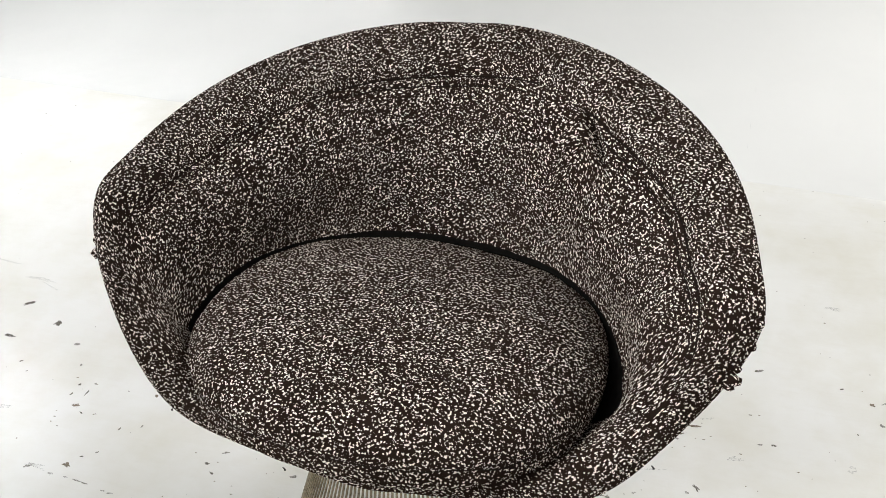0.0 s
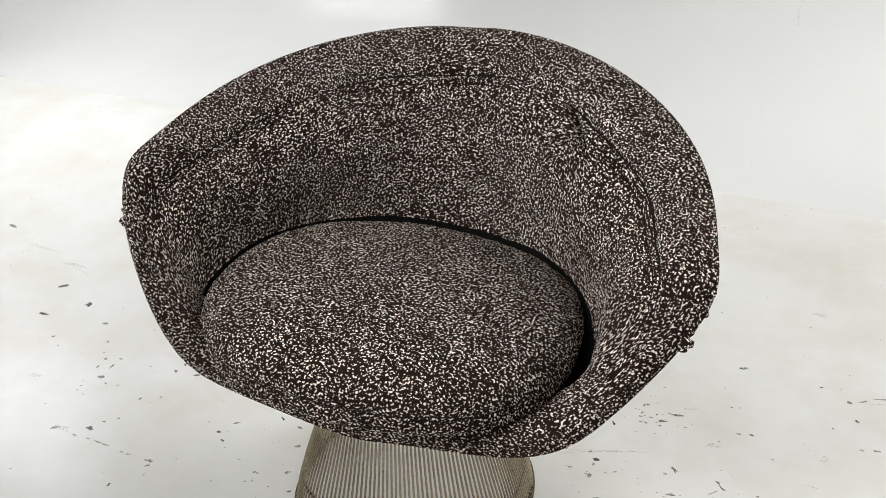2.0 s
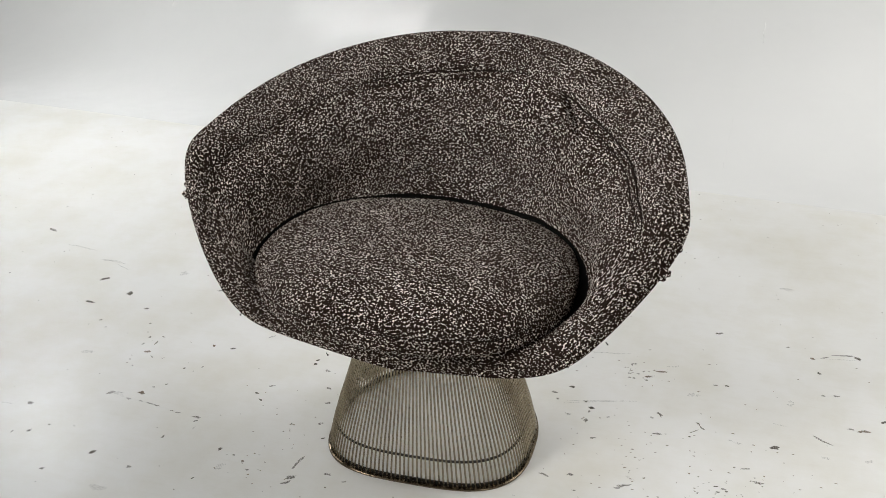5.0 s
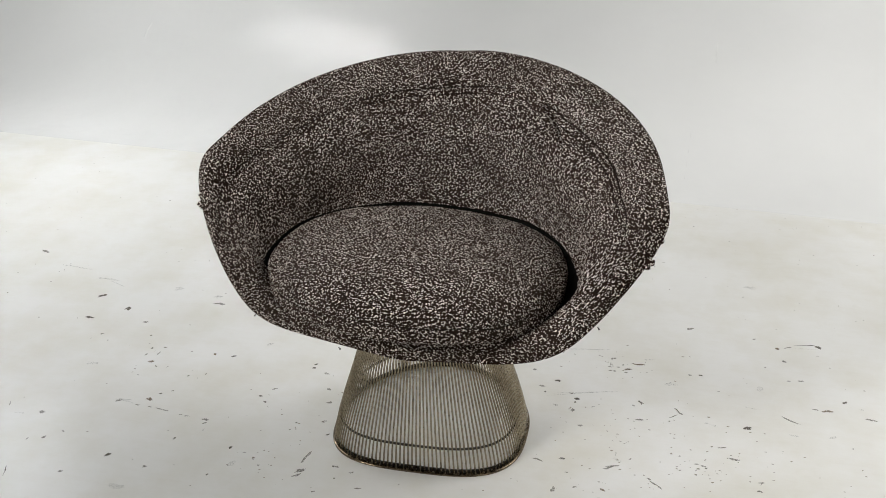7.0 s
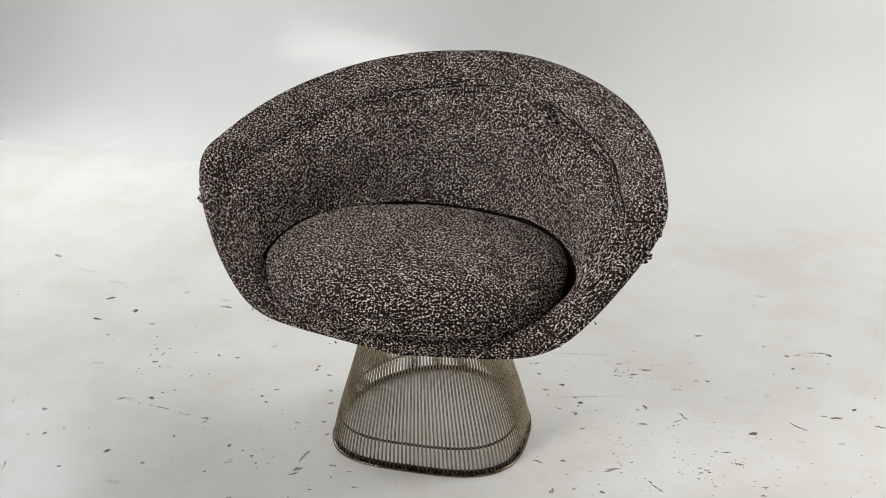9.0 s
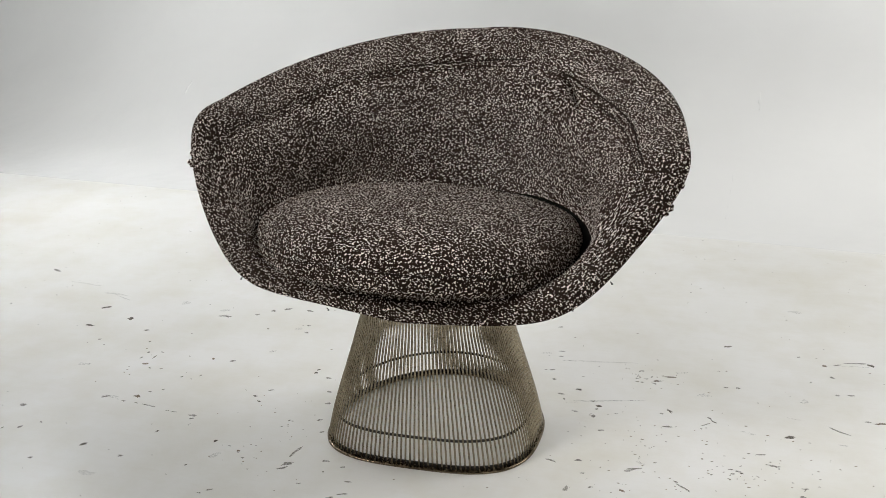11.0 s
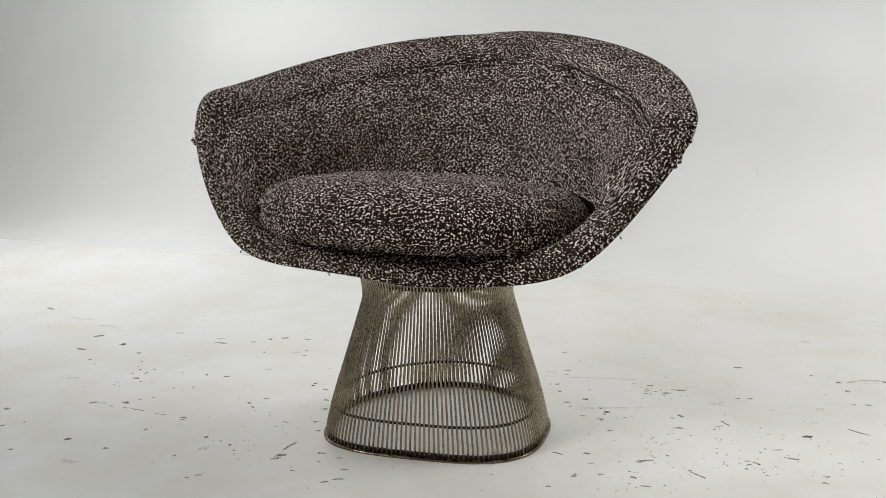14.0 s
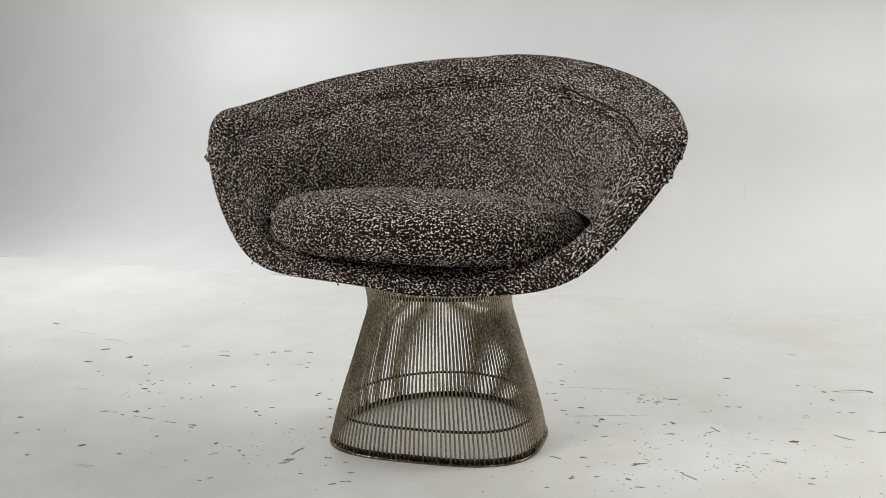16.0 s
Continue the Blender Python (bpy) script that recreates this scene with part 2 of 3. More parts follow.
def build_studio():
    edge = edge_path()
    bm = bmesh.new()
    west = edge[-1][0].x
    bm.faces.new([bm.verts.new(p) for p in [e for e, _ in edge] + [Vector((EAST, SOUTH, 0))]])
    bmesh.ops.recalc_face_normals(bm, faces=bm.faces)
    bm.faces.ensure_lookup_table()
    if bm.faces[0].normal.z < 0:
        bmesh.ops.reverse_faces(bm, faces=bm.faces)
    floor = part("floor", bm, PAINT, smooth=False)
    tagged(floor, "white painted studio floor, scuffed and spotted with grime", "floor", kind="structure")
    angles = [COVE_START + (math.pi / 2 - COVE_START) * k / 28 for k in range(29)]
    profile = [(COVE_R * (math.sin(a) - math.sin(COVE_START)), COVE_R * (math.cos(COVE_START) - math.cos(a))) for a in angles]
    profile += [(profile[-1][0], 2.8), (profile[-1][0], TOP)]
    bm, _ = grid_mesh([[p + out * d + Vector((0, 0, z)) for d, z in profile] for p, out in edge])
    bmesh.ops.recalc_face_normals(bm, faces=bm.faces)
    cove = tagged(part("cove", bm, COVE_PAINT), "smooth white cove curving up from the studio floor", "cove", kind="structure")
    # dried runs of paint, their glint put in as whiter colour; a hairline crack
    for x, y, length, thick in ((-2.1, 2.415, 0.08, 0.003), (0.626, 2.3, 0.085, 0.0022)):
        run = [on_cove(x + 0.0025 * math.sin(0.8 * k), y + length * k / 12) for k in range(13)]
        part("paint_run", tube(run, thick, 8), RUN_GLINT, cove, "dried run of paint with its glint coloured white")
    crack = [on_cove(0.539 + 0.012 * k / 16 + 0.004 * noise.noise(Vector((k * 0.7, 2, 1))), 1.612 + 0.344 * k / 16) for k in range(17)]
    part("hairline_crack", tube(crack, 0.0006, 5), PALE_MARK, cove, "grey hairline crack")
    # unseen walls and ceiling, added to close the room and bounce light back
    north, west = EDGE_Y + 0.3 + COVE_R, west - COVE_R
    for name, a, b in (("wall_west", (west - 0.12, SOUTH, 0), (west - 0.02, north, TOP)), ("wall_east", (EAST, SOUTH, 0), (EAST + 0.1, north, TOP)),
                       ("wall_north", (west, north + 0.02, 0), (EAST, north + 0.12, TOP)),
                       ("wall_south", (west, SOUTH - 0.1, 0), (EAST, SOUTH, TOP)), ("ceiling", (west, SOUTH, TOP), (EAST, north, TOP + 0.1))):
        bm = bmesh.new()
        bmesh.ops.create_cube(bm, size=1)
        for v in bm.verts:
            v.co = [a[i] + (v.co[i] + 0.5) * (b[i] - a[i]) for i in range(3)]
        ob = part(name, bm, DARK_PAINT, smooth=False)
        tagged(ob, "unseen plain grey painted studio " + name.split("_")[0], name.split("_")[0], kind="structure")
    return floor


FLOOR = build_studio()

# ---- the armchair ----
# the rim of the shell is a closed curve: sums of cosines and sines of the angle round the seat
RIM_X = (0.0224, 0.4604, -0.0061, 0.0043, 0.0465, 0.0175, 0.0041, 0.0021, 0.0076, -0.023, -0.0004, -0.0011, -0.0103, 0.0139, 0.0016)
RIM_Y = (-0.0664, -0.0069, 0.3054, -0.0971, -0.001, -0.0024, -0.0257, -0.0015, 0.0025, -0.001, -0.0116, 0.0115, -0.0019, -0.0032, 0.0033)
RIM_Z = (0.5772, -0.0069, 0.2317, 0.0112, -0.0002, -0.0036, 0.0085, 0.0225, -0.0059, -0.0022, -0.0028, 0.0116, -0.0005, 0.0, 0.0014)
SEAT_Z, UNDER_Z = 0.397, 0.378
MIDDLE = Vector((0.025, -0.02, 0.575))
FACE = Vector((0.0, -0.66, 0.75))


def harmonic(c, s):
    return c[0] + sum(c[2 * k - 1] * math.cos(k * s) + c[2 * k] * math.sin(k * s) for k in range(1, 8))


def rim(s):
    return Vector((harmonic(RIM_X, s) - 0.007 * max(0.0, math.cos(s)) ** 2, harmonic(RIM_Y, s), harmonic(RIM_Z, s)))


def well(s):
    """The line where the shell's wall meets the pan under the cushion."""
    return Vector((0.014 + 0.331 * math.cos(s), -0.15 + (0.335 if math.sin(s) > 0 else 0.1) * math.sin(s), SEAT_Z))


def pan(s):
    """The edge of the pan on which the cushion lies."""
    return Vector((0.026 + 0.27 * math.cos(s), -0.11 + (0.25 if math.sin(s) > 0 else 0.12) * math.sin(s), SEAT_Z))


def wall_line(s):
    """The inside of the shell from rim to pan: it flares towards the rim, most of all over the fuller arm."""
    e, w = rim(s), well(s)
    steep = 4.0 + 3.0 * max(0.0, math.cos(s)) ** 2

    def at(v):
        h = 1 - (1 - v) ** steep
        return Vector((e.x + (w.x - e.x) * h, e.y + (w.y - e.y) * h, e.z + (w.z - e.z) * v))

    return at


def inner_keys(s):
    e, w, wall = rim(s), pan(s), wall_line(s)
    front = smooth_step(0.05, 0.8, -math.sin(s))
    inward = (MIDDLE - e).normalized()
    lift = 0.004 + 0.016 * smooth_step(0.9, 0.0, math.sin(s))
    seam = 0.14 + 0.06 * smooth_step(0.0, 1.0, math.sin(s))
    lip = [e + inward * 0.016 + FACE * 0.022, e + inward * 0.046 + FACE * 0.028, e + inward * 0.066 + FACE * 0.012, e + inward * 0.08 - FACE * 0.012, None, w]
    lip[4] = lip[3].lerp(w, 0.6)
    back = [wall(0.05) + FACE * lift, wall(seam), wall(seam + 0.13), wall(0.48), wall(0.72), w]
    return [e] + [a.lerp(b, front) for a, b in zip(back, lip)]


def outer_keys(s):
    e, wall = rim(s), wall_line(s)
    inward = (MIDDLE - e).normalized()
    flat = Vector((inward.x, inward.y, 0)) * 0.035 * smooth_step(0.0, 0.22, e.z - SEAT_Z)
    front = smooth_step(-0.1, 0.7, -math.sin(s))
    under = Vector((0.026 + 0.2 * math.cos(s), -0.06 + 0.17 * math.sin(s), UNDER_Z))
    back = [e - FACE * 0.014 - inward * 0.004, wall(0.2) - flat, wall(0.42) - flat * 0.9, wall(0.68).lerp(pan(s), 0.5) - flat * 0.2 - Vector((0, 0, 0.016)), under]
    tuck = e - FACE * 0.012 + inward * 0.02
    lip = [e - FACE * 0.008 + inward * 0.006, tuck, tuck.lerp(under, 0.35), tuck.lerp(under, 0.7), under]
    return [e] + [a.lerp(b, front) for a, b in zip(back, lip)]


STATIONS, INNER = 480, 181
SEAM_AT = (-0.25, 0.0, 0.1, 0.34, 0.55, 0.67, 0.81, 0.92, 1.03, 1.2, 1.46, 1.73, 2.03, 2.3, 2.58, 2.75, 2.94, 3.13)
SEAM_ON = (1.2, 1.42, 1.47, 1.53, 1.46, 1.5, 1.62, 1.69, 1.63, 1.6, 1.68, 1.74, 1.76, 1.78, 1.76, 1.83, 1.92, 1.74)


def seam_line(s):
    """Where the seam between rim band and lining runs, as a share of the way from rim to pan."""
    return float(np.interp(s if s < 4.7 else s - 2 * math.pi, SEAM_AT, SEAM_ON))


def seam_here(s):
    """How plainly the seam shows: deep over one arm, slack in the corner, soft over the other arm."""
    a = s if s < 4.7 else s - 2 * math.pi
    return float(np.interp(a, (-0.28, -0.1, 0.95, 1.08, 1.18, 1.35, 2.0, 2.25, 2.9, 3.15), (0.0, 1.0, 1.0, 0.25, 0.4, 1.0, 1.0, 0.75, 0.7, 0.0)))


# how far down the lining the black sheet for the gap's shade begins
GAP_SHADE_AT = (-3.15, -2.95, -0.5, -0.25, 0.0, 0.35, 0.6, 0.9, 1.2, 1.5, 1.8, 2.17, 2.4, 2.64, 2.9, 3.14)
GAP_SHADE_ON = (5.06, 5.5, 5.62, 5.27, 5.1, 5.05, 5.06, 5.18, 5.3, 5.29, 5.24, 5.14, 4.99, 4.88, 4.95, 5.06)


def build_shell(parent):
    inner, outer = [], []
    for i in range(STATIONS):
        s = 2 * math.pi * i / STATIONS
        inner.append(spline(inner_keys(s), INNER))
        outer.append(spline(outer_keys(s), 25))
    # seam groove, a pleat, slack in the cloth
    cloth, facing = [], []
    for i in range(STATIONS):
        s = 2 * math.pi * i / STATIONS
        row, out = [], []
        mid, deep = seam_line(s), seam_here(s)
        arm = deep * (1 - math.exp(-((s - 1.6) / 0.45) ** 2))
        for j in range(INNER):
            p = inner[i][j]
            du = inner[(i + 1) % STATIONS][j] - inner[i - 1][j]
            dv = inner[i][min(j + 1, INNER - 1)] - inner[i][max(j - 1, 0)]
            n = du.cross(dv).normalized()
            f = j / (INNER - 1) * 6
            d = -deep * (0.0055 * math.exp(-((f - mid) / 0.06) ** 2) + 0.004 * math.exp(-((f - mid - 0.19) / 0.05) ** 2))
            d += deep * (0.004 * math.exp(-((f - mid + 0.2) / 0.13) ** 2) + 0.001 * math.exp(-((f - mid - 0.1) / 0.05) ** 2))
            d -= arm * 0.0045 * math.exp(-((f - mid - 0.3) / 0.16) ** 2)
            pleat = math.exp(-((s - 1.03 + 0.25 * (f - 1.65)) / 0.02) ** 2) * smooth_step(1.55, 1.75, f) * smooth_step(2.5, 2.1, f)
            fold = math.exp(-((s - 1.085 + 0.25 * (f - 1.65)) / 0.035) ** 2) * smooth_step(1.55, 1.75, f) * smooth_step(2.6, 2.1, f)
            d += 0.008 * fold - 0.02 * pleat
            d += 0.004 * noise.noise(p * 9 + Vector((3, 1, 7))) + 0.0018 * noise.noise(p * 28) + 0.0008 * noise.noise(p * 75)
            d *= smooth_step(0.0, 0.5, f)
            row.append(p + n * d)
            out.append(n)
        cloth.append(row)
        facing.append(out)
    rows = []
    for i in range(STATIONS):
        rows.append(list(reversed(outer[i][1:])) + cloth[i])
    bm, grid = grid_mesh(rows, close_u=True)
    bm.faces.new([g[0] for g in grid])
    bm.faces.new([g[-1] for g in grid])
    bmesh.ops.recalc_face_normals(bm, faces=bm.faces)
    # the weave follows the rim: the band by the rim's own length, the lining by that of a line lower down
    band, lining, which, long, short, half = [], [], [], 0.0, 0.0, 24 + INNER // 2
    for i in range(STATIONS):
        across = [0.0]
        for p, q in zip(rows[i], rows[i][1:]):
            across.append(across[-1] + (q - p).length)
        seam = 24 + round(30 * seam_line(2 * math.pi * i / STATIONS))
        band += [(long, v - across[24]) for v in across]
        lining += [(short, 3 + v - across[24]) for v in across]
        which += [0 if j < seam else 1 for j in range(len(across))]
        long += (rows[(i + 1) % STATIONS][24] - rows[i][24]).length
        short += 1.04 * (rows[(i + 1) % STATIONS][half] - rows[i][half]).length
    lay_cloth(bm, (band, lining), which, (long, short))
    shell = part("shell", bm, WOOL, parent, "bucket shell covered in flecked dark brown wool")
    # dark lines along the seam of rim band and lining: stitches and crease shade
    def on_cloth(s, f, lift):
        i, at = round(s * STATIONS / (2 * math.pi)) % STATIONS, (INNER - 1) * f / 6
        j = int(at)
        return cloth[i][j].lerp(cloth[i][j + 1], at - j) + facing[i][j] * lift

    for a, b, below, thick in ((-0.15, 1.06, 0.0, 0.0018), (-0.1, 1.0, 0.19, 0.0013), (1.2, 2.2, 0.0, 0.0014), (1.25, 2.15, 0.19, 0.0011), (2.22, 3.0, 0.0, 0.001)):
        steps = int((b - a) / 0.0131)
        line = [on_cloth(a + 0.0131 * k, seam_line((a + 0.0131 * k) % (2 * math.pi)) + below, 0.0004) for k in range(steps)]
        part("crease_shade_thread", tube(line, thick, 6), SHADE_THREAD, shell, "dark brown line for stitches and shade in the seam")
    # dark line drawn for the shade inside the pleat
    tuck = [on_cloth(1.03 - 0.25 * f, 1.65 + f, 0.0002) for f in (0.0, 0.06, 0.12, 0.18, 0.24, 0.3, 0.36, 0.42, 0.48)]
    part("crease_shade_thread", tube(tuck, 0.0015, 6), SHADE_THREAD, shell, "dark brown line for the shade in a pleat")
    # black sheet laid in the gap round the cushion as its shade
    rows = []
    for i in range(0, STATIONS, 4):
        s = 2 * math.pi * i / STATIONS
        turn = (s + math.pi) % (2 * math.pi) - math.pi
        start = float(np.interp(turn, GAP_SHADE_AT, GAP_SHADE_ON))
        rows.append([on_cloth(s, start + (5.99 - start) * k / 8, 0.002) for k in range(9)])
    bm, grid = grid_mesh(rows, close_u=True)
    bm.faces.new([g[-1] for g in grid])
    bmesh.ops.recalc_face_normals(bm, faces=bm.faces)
    part("cushion_gap_shade", bm, GAP_SHADE, shell, "black sheet standing for the shade in the gap round the cushion")
    return shell


CUSHION_AT, CUSHION_TURN = Vector((0.010, -0.092, 0.439)), Euler((radians(-4.2), radians(1.5), 0)).to_matrix()


def cushion_seam(lon):
    """The latitude of the seam round the cushion, which wavers."""
    return 0.05 + 0.05 * noise.noise(Vector((3 * math.cos(lon), 3 * math.sin(lon), 5)))


def cushion_point(lat, lon, grow=0.0):
    r = power(math.cos(lat), 0.6 if lat > 0 else 0.78)
    x = (0.303 + grow) * r * power(math.cos(lon), 0.86)
    y = power(math.sin(lon), 0.86) * r * ((0.274 if math.sin(lon) < 0 else 0.264) + grow)
    z = power(math.sin(lat), 0.63) * ((0.083 if lat > 0 else 0.05) + grow)
    p = CUSHION_AT + CUSHION_TURN @ Vector((x, y, z))
    slack = 0.004 * noise.noise(p * 7 + Vector((9, 2, 4))) + 0.002 * noise.noise(p * 22)
    slack += 0.0035 * smooth_step(-0.02, 0.02, lat - cushion_seam(lon)) - 0.002 * math.exp(-((lat - cushion_seam(lon)) / 0.04) ** 2)
    return p + (p - CUSHION_AT).normalized() * slack


def build_cushion(parent):
    rows = []
    for k in range(1, 90):
        lat = -math.pi / 2 + math.pi * k / 90
        rows.append([cushion_point(lat, 2 * math.pi * i / 140) for i in range(140)])
    bm, grid = grid_mesh(rows, close_v=True)
    bm.faces.new(grid[0])
    bm.faces.new(grid[-1])
    bmesh.ops.recalc_face_normals(bm, faces=bm.faces)
    # the upper and the lower panel of cloth meet at the seam
    panels = []
    for order, shift in ((range(len(rows)), 2.0), (range(len(rows) - 1, -1, -1), 0.0)):
        spots = [(0.0, 0.0)] * (len(rows) * 140)
        for i in range(140):
            far, last = (rows[order[0]][i] - CUSHION_AT).to_2d().length, None
            for k in order:
                p = rows[k][i]
                far += (p - last).length if last is not None else 0.0
                last = p
                way = (p - CUSHION_AT).to_2d().normalized() * far
                spots[k * 140 + i] = (shift + way.x, way.y)
        panels.append(spots)
    lay_cloth(bm, panels, [0 if k < 46 else 1 for k in range(len(rows)) for _ in range(140)])
    cushion = part("seat_cushion", bm, WOOL, parent, "thick loose seat cushion in the same flecked wool")
    # dark line on the cushion seam: stitches and the shade under its ledge
    part("crease_shade_thread", tube([cushion_point(cushion_seam(a), a, 0.0006) for a in (math.pi * (1.18 + 0.62 * i / 90) for i in range(91))], 0.0009, 6), SHADE_THREAD, cushion)
    welt = tube([cushion_point(-0.5, 2 * math.pi * i / 140, 0.0005) for i in range(140)], 0.0028, 6, closed=True)
    lay_cloth(welt, [[(0.013 * (k // 6), 0.003 * (k % 6)) for k in range(140 * 6)]])
    part("cushion_welt", welt, WOOL, cushion)
    return cushion


WAIST_Z, WIRES = 0.285, 152


def base_plan(a, mid, size, depth_front, depth_back, e_front, e_back):
    """Plan of the wire base: straight in front, round behind."""
    e, depth = (e_front, depth_front) if math.sin(a) < 0 else (e_back, depth_back)
    x, y = size * power(math.cos(a), e), depth * power(math.sin(a), e)
    return Vector((mid[0] + x - 0.039 * y, mid[1] + y + 0.039 * x, 0))


def even_loop(*shape):
    """The plan curve as a function of the share of its length."""
    fine = [base_plan(2 * math.pi * k / 1600, *shape) for k in range(1601)]
    run = [0.0]
    for p, q in zip(fine, fine[1:]):
        run.append(run[-1] + (q - p).length)
    xs, ys = [p.x for p in fine], [p.y for p in fine]

    def at(u):
        d = (u % 1.0) * run[-1]
        return Vector((float(np.interp(d, run, xs)), float(np.interp(d, run, ys)), 0))

    return at


FOOT = even_loop((0.006, 0.006), 0.221, 0.198, 0.232, 0.61, 1.06)
WAIST = even_loop((0.0135, -0.0236), 0.144, 0.153, 0.153, 0.85, 0.95)
CROWN = even_loop((0.02, -0.02), 0.205, 0.19, 0.19, 0.9, 0.95)


def base_point(u, z):
    foot, waist, top = FOOT(u), WAIST(u), CROWN(u)
    if z < WAIST_Z:
        f = z / WAIST_Z
        f = f - 0.14 * math.sin(math.pi * f) * (1 - f) ** 2
        p = foot.lerp(waist, f)
        p = p.lerp(waist, 0.25 * smooth_step(0.24, WAIST_Z, z))
    else:
        f = (z - WAIST_Z) / (UNDER_Z - WAIST_Z)
        p = waist.lerp(top, f ** 2.8)
    p.z = z
    return p


def build_base(parent):
    ring = []
    angles = [k / 150 for k in range(150)]
    for a in angles:
        p, q = base_point(a, 0), base_point(a, 0)
        out = Vector((p.x - 0.012, p.y - 0.012, 0)).normalized()
        ring.append([p + out * x + Vector((0, 0, z)) for x, z in ((0.003, 0.0), (0.0042, 0.0012), (0.0042, 0.0036), (0.003, 0.005), (-0.006, 0.0054), (-0.0085, 0.0046), (-0.0085, 0.001), (-0.007, 0.0))])
    bm, _ = grid_mesh(ring, close_u=True, close_v=True)
    bmesh.ops.recalc_face_normals(bm, faces=bm.faces)
    part("foot_ring", bm, WORN_NICKEL, parent, "thin worn brown nickel ring on the floor")
    glide = []
    for a in angles:
        p = base_point(a, 0)
        out = Vector((p.x - 0.012, p.y - 0.012, 0)).normalized()
        glide.append([p + out * x + Vector((0, 0, z)) for x, z in ((-0.003, 0.005), (-0.0035, 0.0135), (-0.0065, 0.0135), (-0.0065, 0.005))])
    bm, _ = grid_mesh(glide, close_u=True, close_v=True)
    bmesh.ops.recalc_face_normals(bm, faces=bm.faces)
    part("inner_band", bm, BLACKENED, parent, "blackened steel band inside the foot")
    for z, r in ((0.066, 0.0028), (0.322, 0.0042)):
        inset = []
        for a in angles:
            p = base_point(a, z)
            inset.append(p - Vector((p.x - 0.012, p.y - 0.012, 0)).normalized() * 0.004)
        part("hoop", tube(inset, r, 6, closed=True), BLACKENED, parent, "dark steel hoop welded inside the rods")
    heights = [0.006, 0.03, 0.066, 0.11, 0.16, 0.21, 0.245, 0.268, 0.285, 0.302, 0.32, 0.34, 0.355, 0.368, 0.377]
    for a in (k / WIRES for k in range(WIRES)):
        path = [base_point(a, z) for z in heights]
        part("rod", tube(path, 0.00195, 6), NICKEL, parent)


def build_tufts(shell):
    """Loose yarn ends and staple hooks along the raw edge of the cover."""
    rng = random.Random(3)

    def knot(x, y, z, size):
        bm = bmesh.new()
        bmesh.ops.create_icosphere(bm, subdivisions=2, radius=size)
        for v in bm.verts:
            v.co = Vector((x, y, z)) + v.co * (1 + 0.6 * noise.noise(v.co * 260 + Vector((x, y, z)) * 40)) * rng.uniform(0.9, 1.1)
        lay_cloth(bm, [[(v.co.x + v.co.y, v.co.z) for v in bm.verts]])
        part("yarn_knot", bm, WOOL, shell)

    def hook(x, y, z, lean):
        path = [Vector((x, y, z)) + Vector((lean * 0.002 * math.sin(2.6 * f), -0.0012, -0.0036 * f + 0.0015 * f * f)) for f in (-0.6, 0.0, 0.4, 0.8, 1.1, 1.3)]
        part("staple_hook", tube(path, 0.0009, 6), BLACKENED, shell, "small dark bent staple")

    for at in ((-0.430, -0.165, 0.586, 0.0075), (-0.434, -0.152, 0.603, 0.006), (-0.437, -0.138, 0.624, 0.005), (-0.443, -0.118, 0.65, 0.005),
               (0.497, -0.153, 0.622, 0.0065), (0.498, -0.146, 0.632, 0.005), (0.490, -0.17, 0.599, 0.007), (0.475, -0.204, 0.570, 0.0085), (0.470, -0.205, 0.562, 0.007), (0.478, -0.195, 0.580, 0.005)):
        knot(*at)
    for at in ((-0.292, -0.254, 0.393, -1), (-0.095, -0.303, 0.371, 1), (0.395, -0.248, 0.447, 1), (0.335, -0.263, 0.399, -1)):
        hook(*at)


def build_chair():
    chair = new("armchair")
    tagged(chair, "flecked dark brown wool bucket armchair on flared nickel wire base", "armchair")
    build_tufts(build_shell(chair))
    build_cushion(chair)
    build_base(chair)
    return chair


build_chair()


# ---- marks on the floor ----
MARK_COUNT = [0]


def scuff(mat, x, y, length, width, angle):
    """A chip or rubbed mark in the floor paint: a thin ragged flake, long along its angle."""
    MARK_COUNT[0] += 1
    seed, width = 7.3 * MARK_COUNT[0], 0.62 * width
    turn, bm, n = radians(angle), bmesh.new(), 22
    rims = []
    for k in range(n):
        a = 2 * math.pi * k / n
        r = 1 + 0.6 * noise.noise(Vector((math.cos(a) * 1.6, math.sin(a) * 1.6, seed))) + 0.6 * noise.noise(Vector((math.cos(a) * 5, math.sin(a) * 5, seed)))
        u, v = r * math.cos(a) * length / 2, r * math.sin(a) * width / 2
        v += 0.25 * width * math.sin(3 * u / length + seed)
        rims.append((x + u * math.cos(turn) - v * math.sin(turn), y + u * math.sin(turn) + v * math.cos(turn)))
    low = [bm.verts.new((px, py, 0.0)) for px, py in rims]
    high = [bm.verts.new((x + (px - x) * 0.94, y + (py - y) * 0.94, 0.0007)) for px, py in rims]
    for k in range(n):
        bm.faces.new((low[k], low[(k + 1) % n], high[(k + 1) % n], high[k]))
    bm.faces.new(high)
    return part("scuff_mark", bm, mat, FLOOR, smooth=False)


scuff(DARK_MARK, -1.109, 0.377, 0.024, 0.0200, 30)
scuff(DARK_MARK, -0.993, 0.322, 0.014, 0.0248, 13)
scuff(DARK_MARK, -1.076, 0.254, 0.028, 0.0115, 7)
scuff(DARK_MARK, -0.989, 0.181, 0.007, 0.0067, 55)
scuff(GREY_MARK, -0.955, 0.154, 0.005, 0.0047, 13)
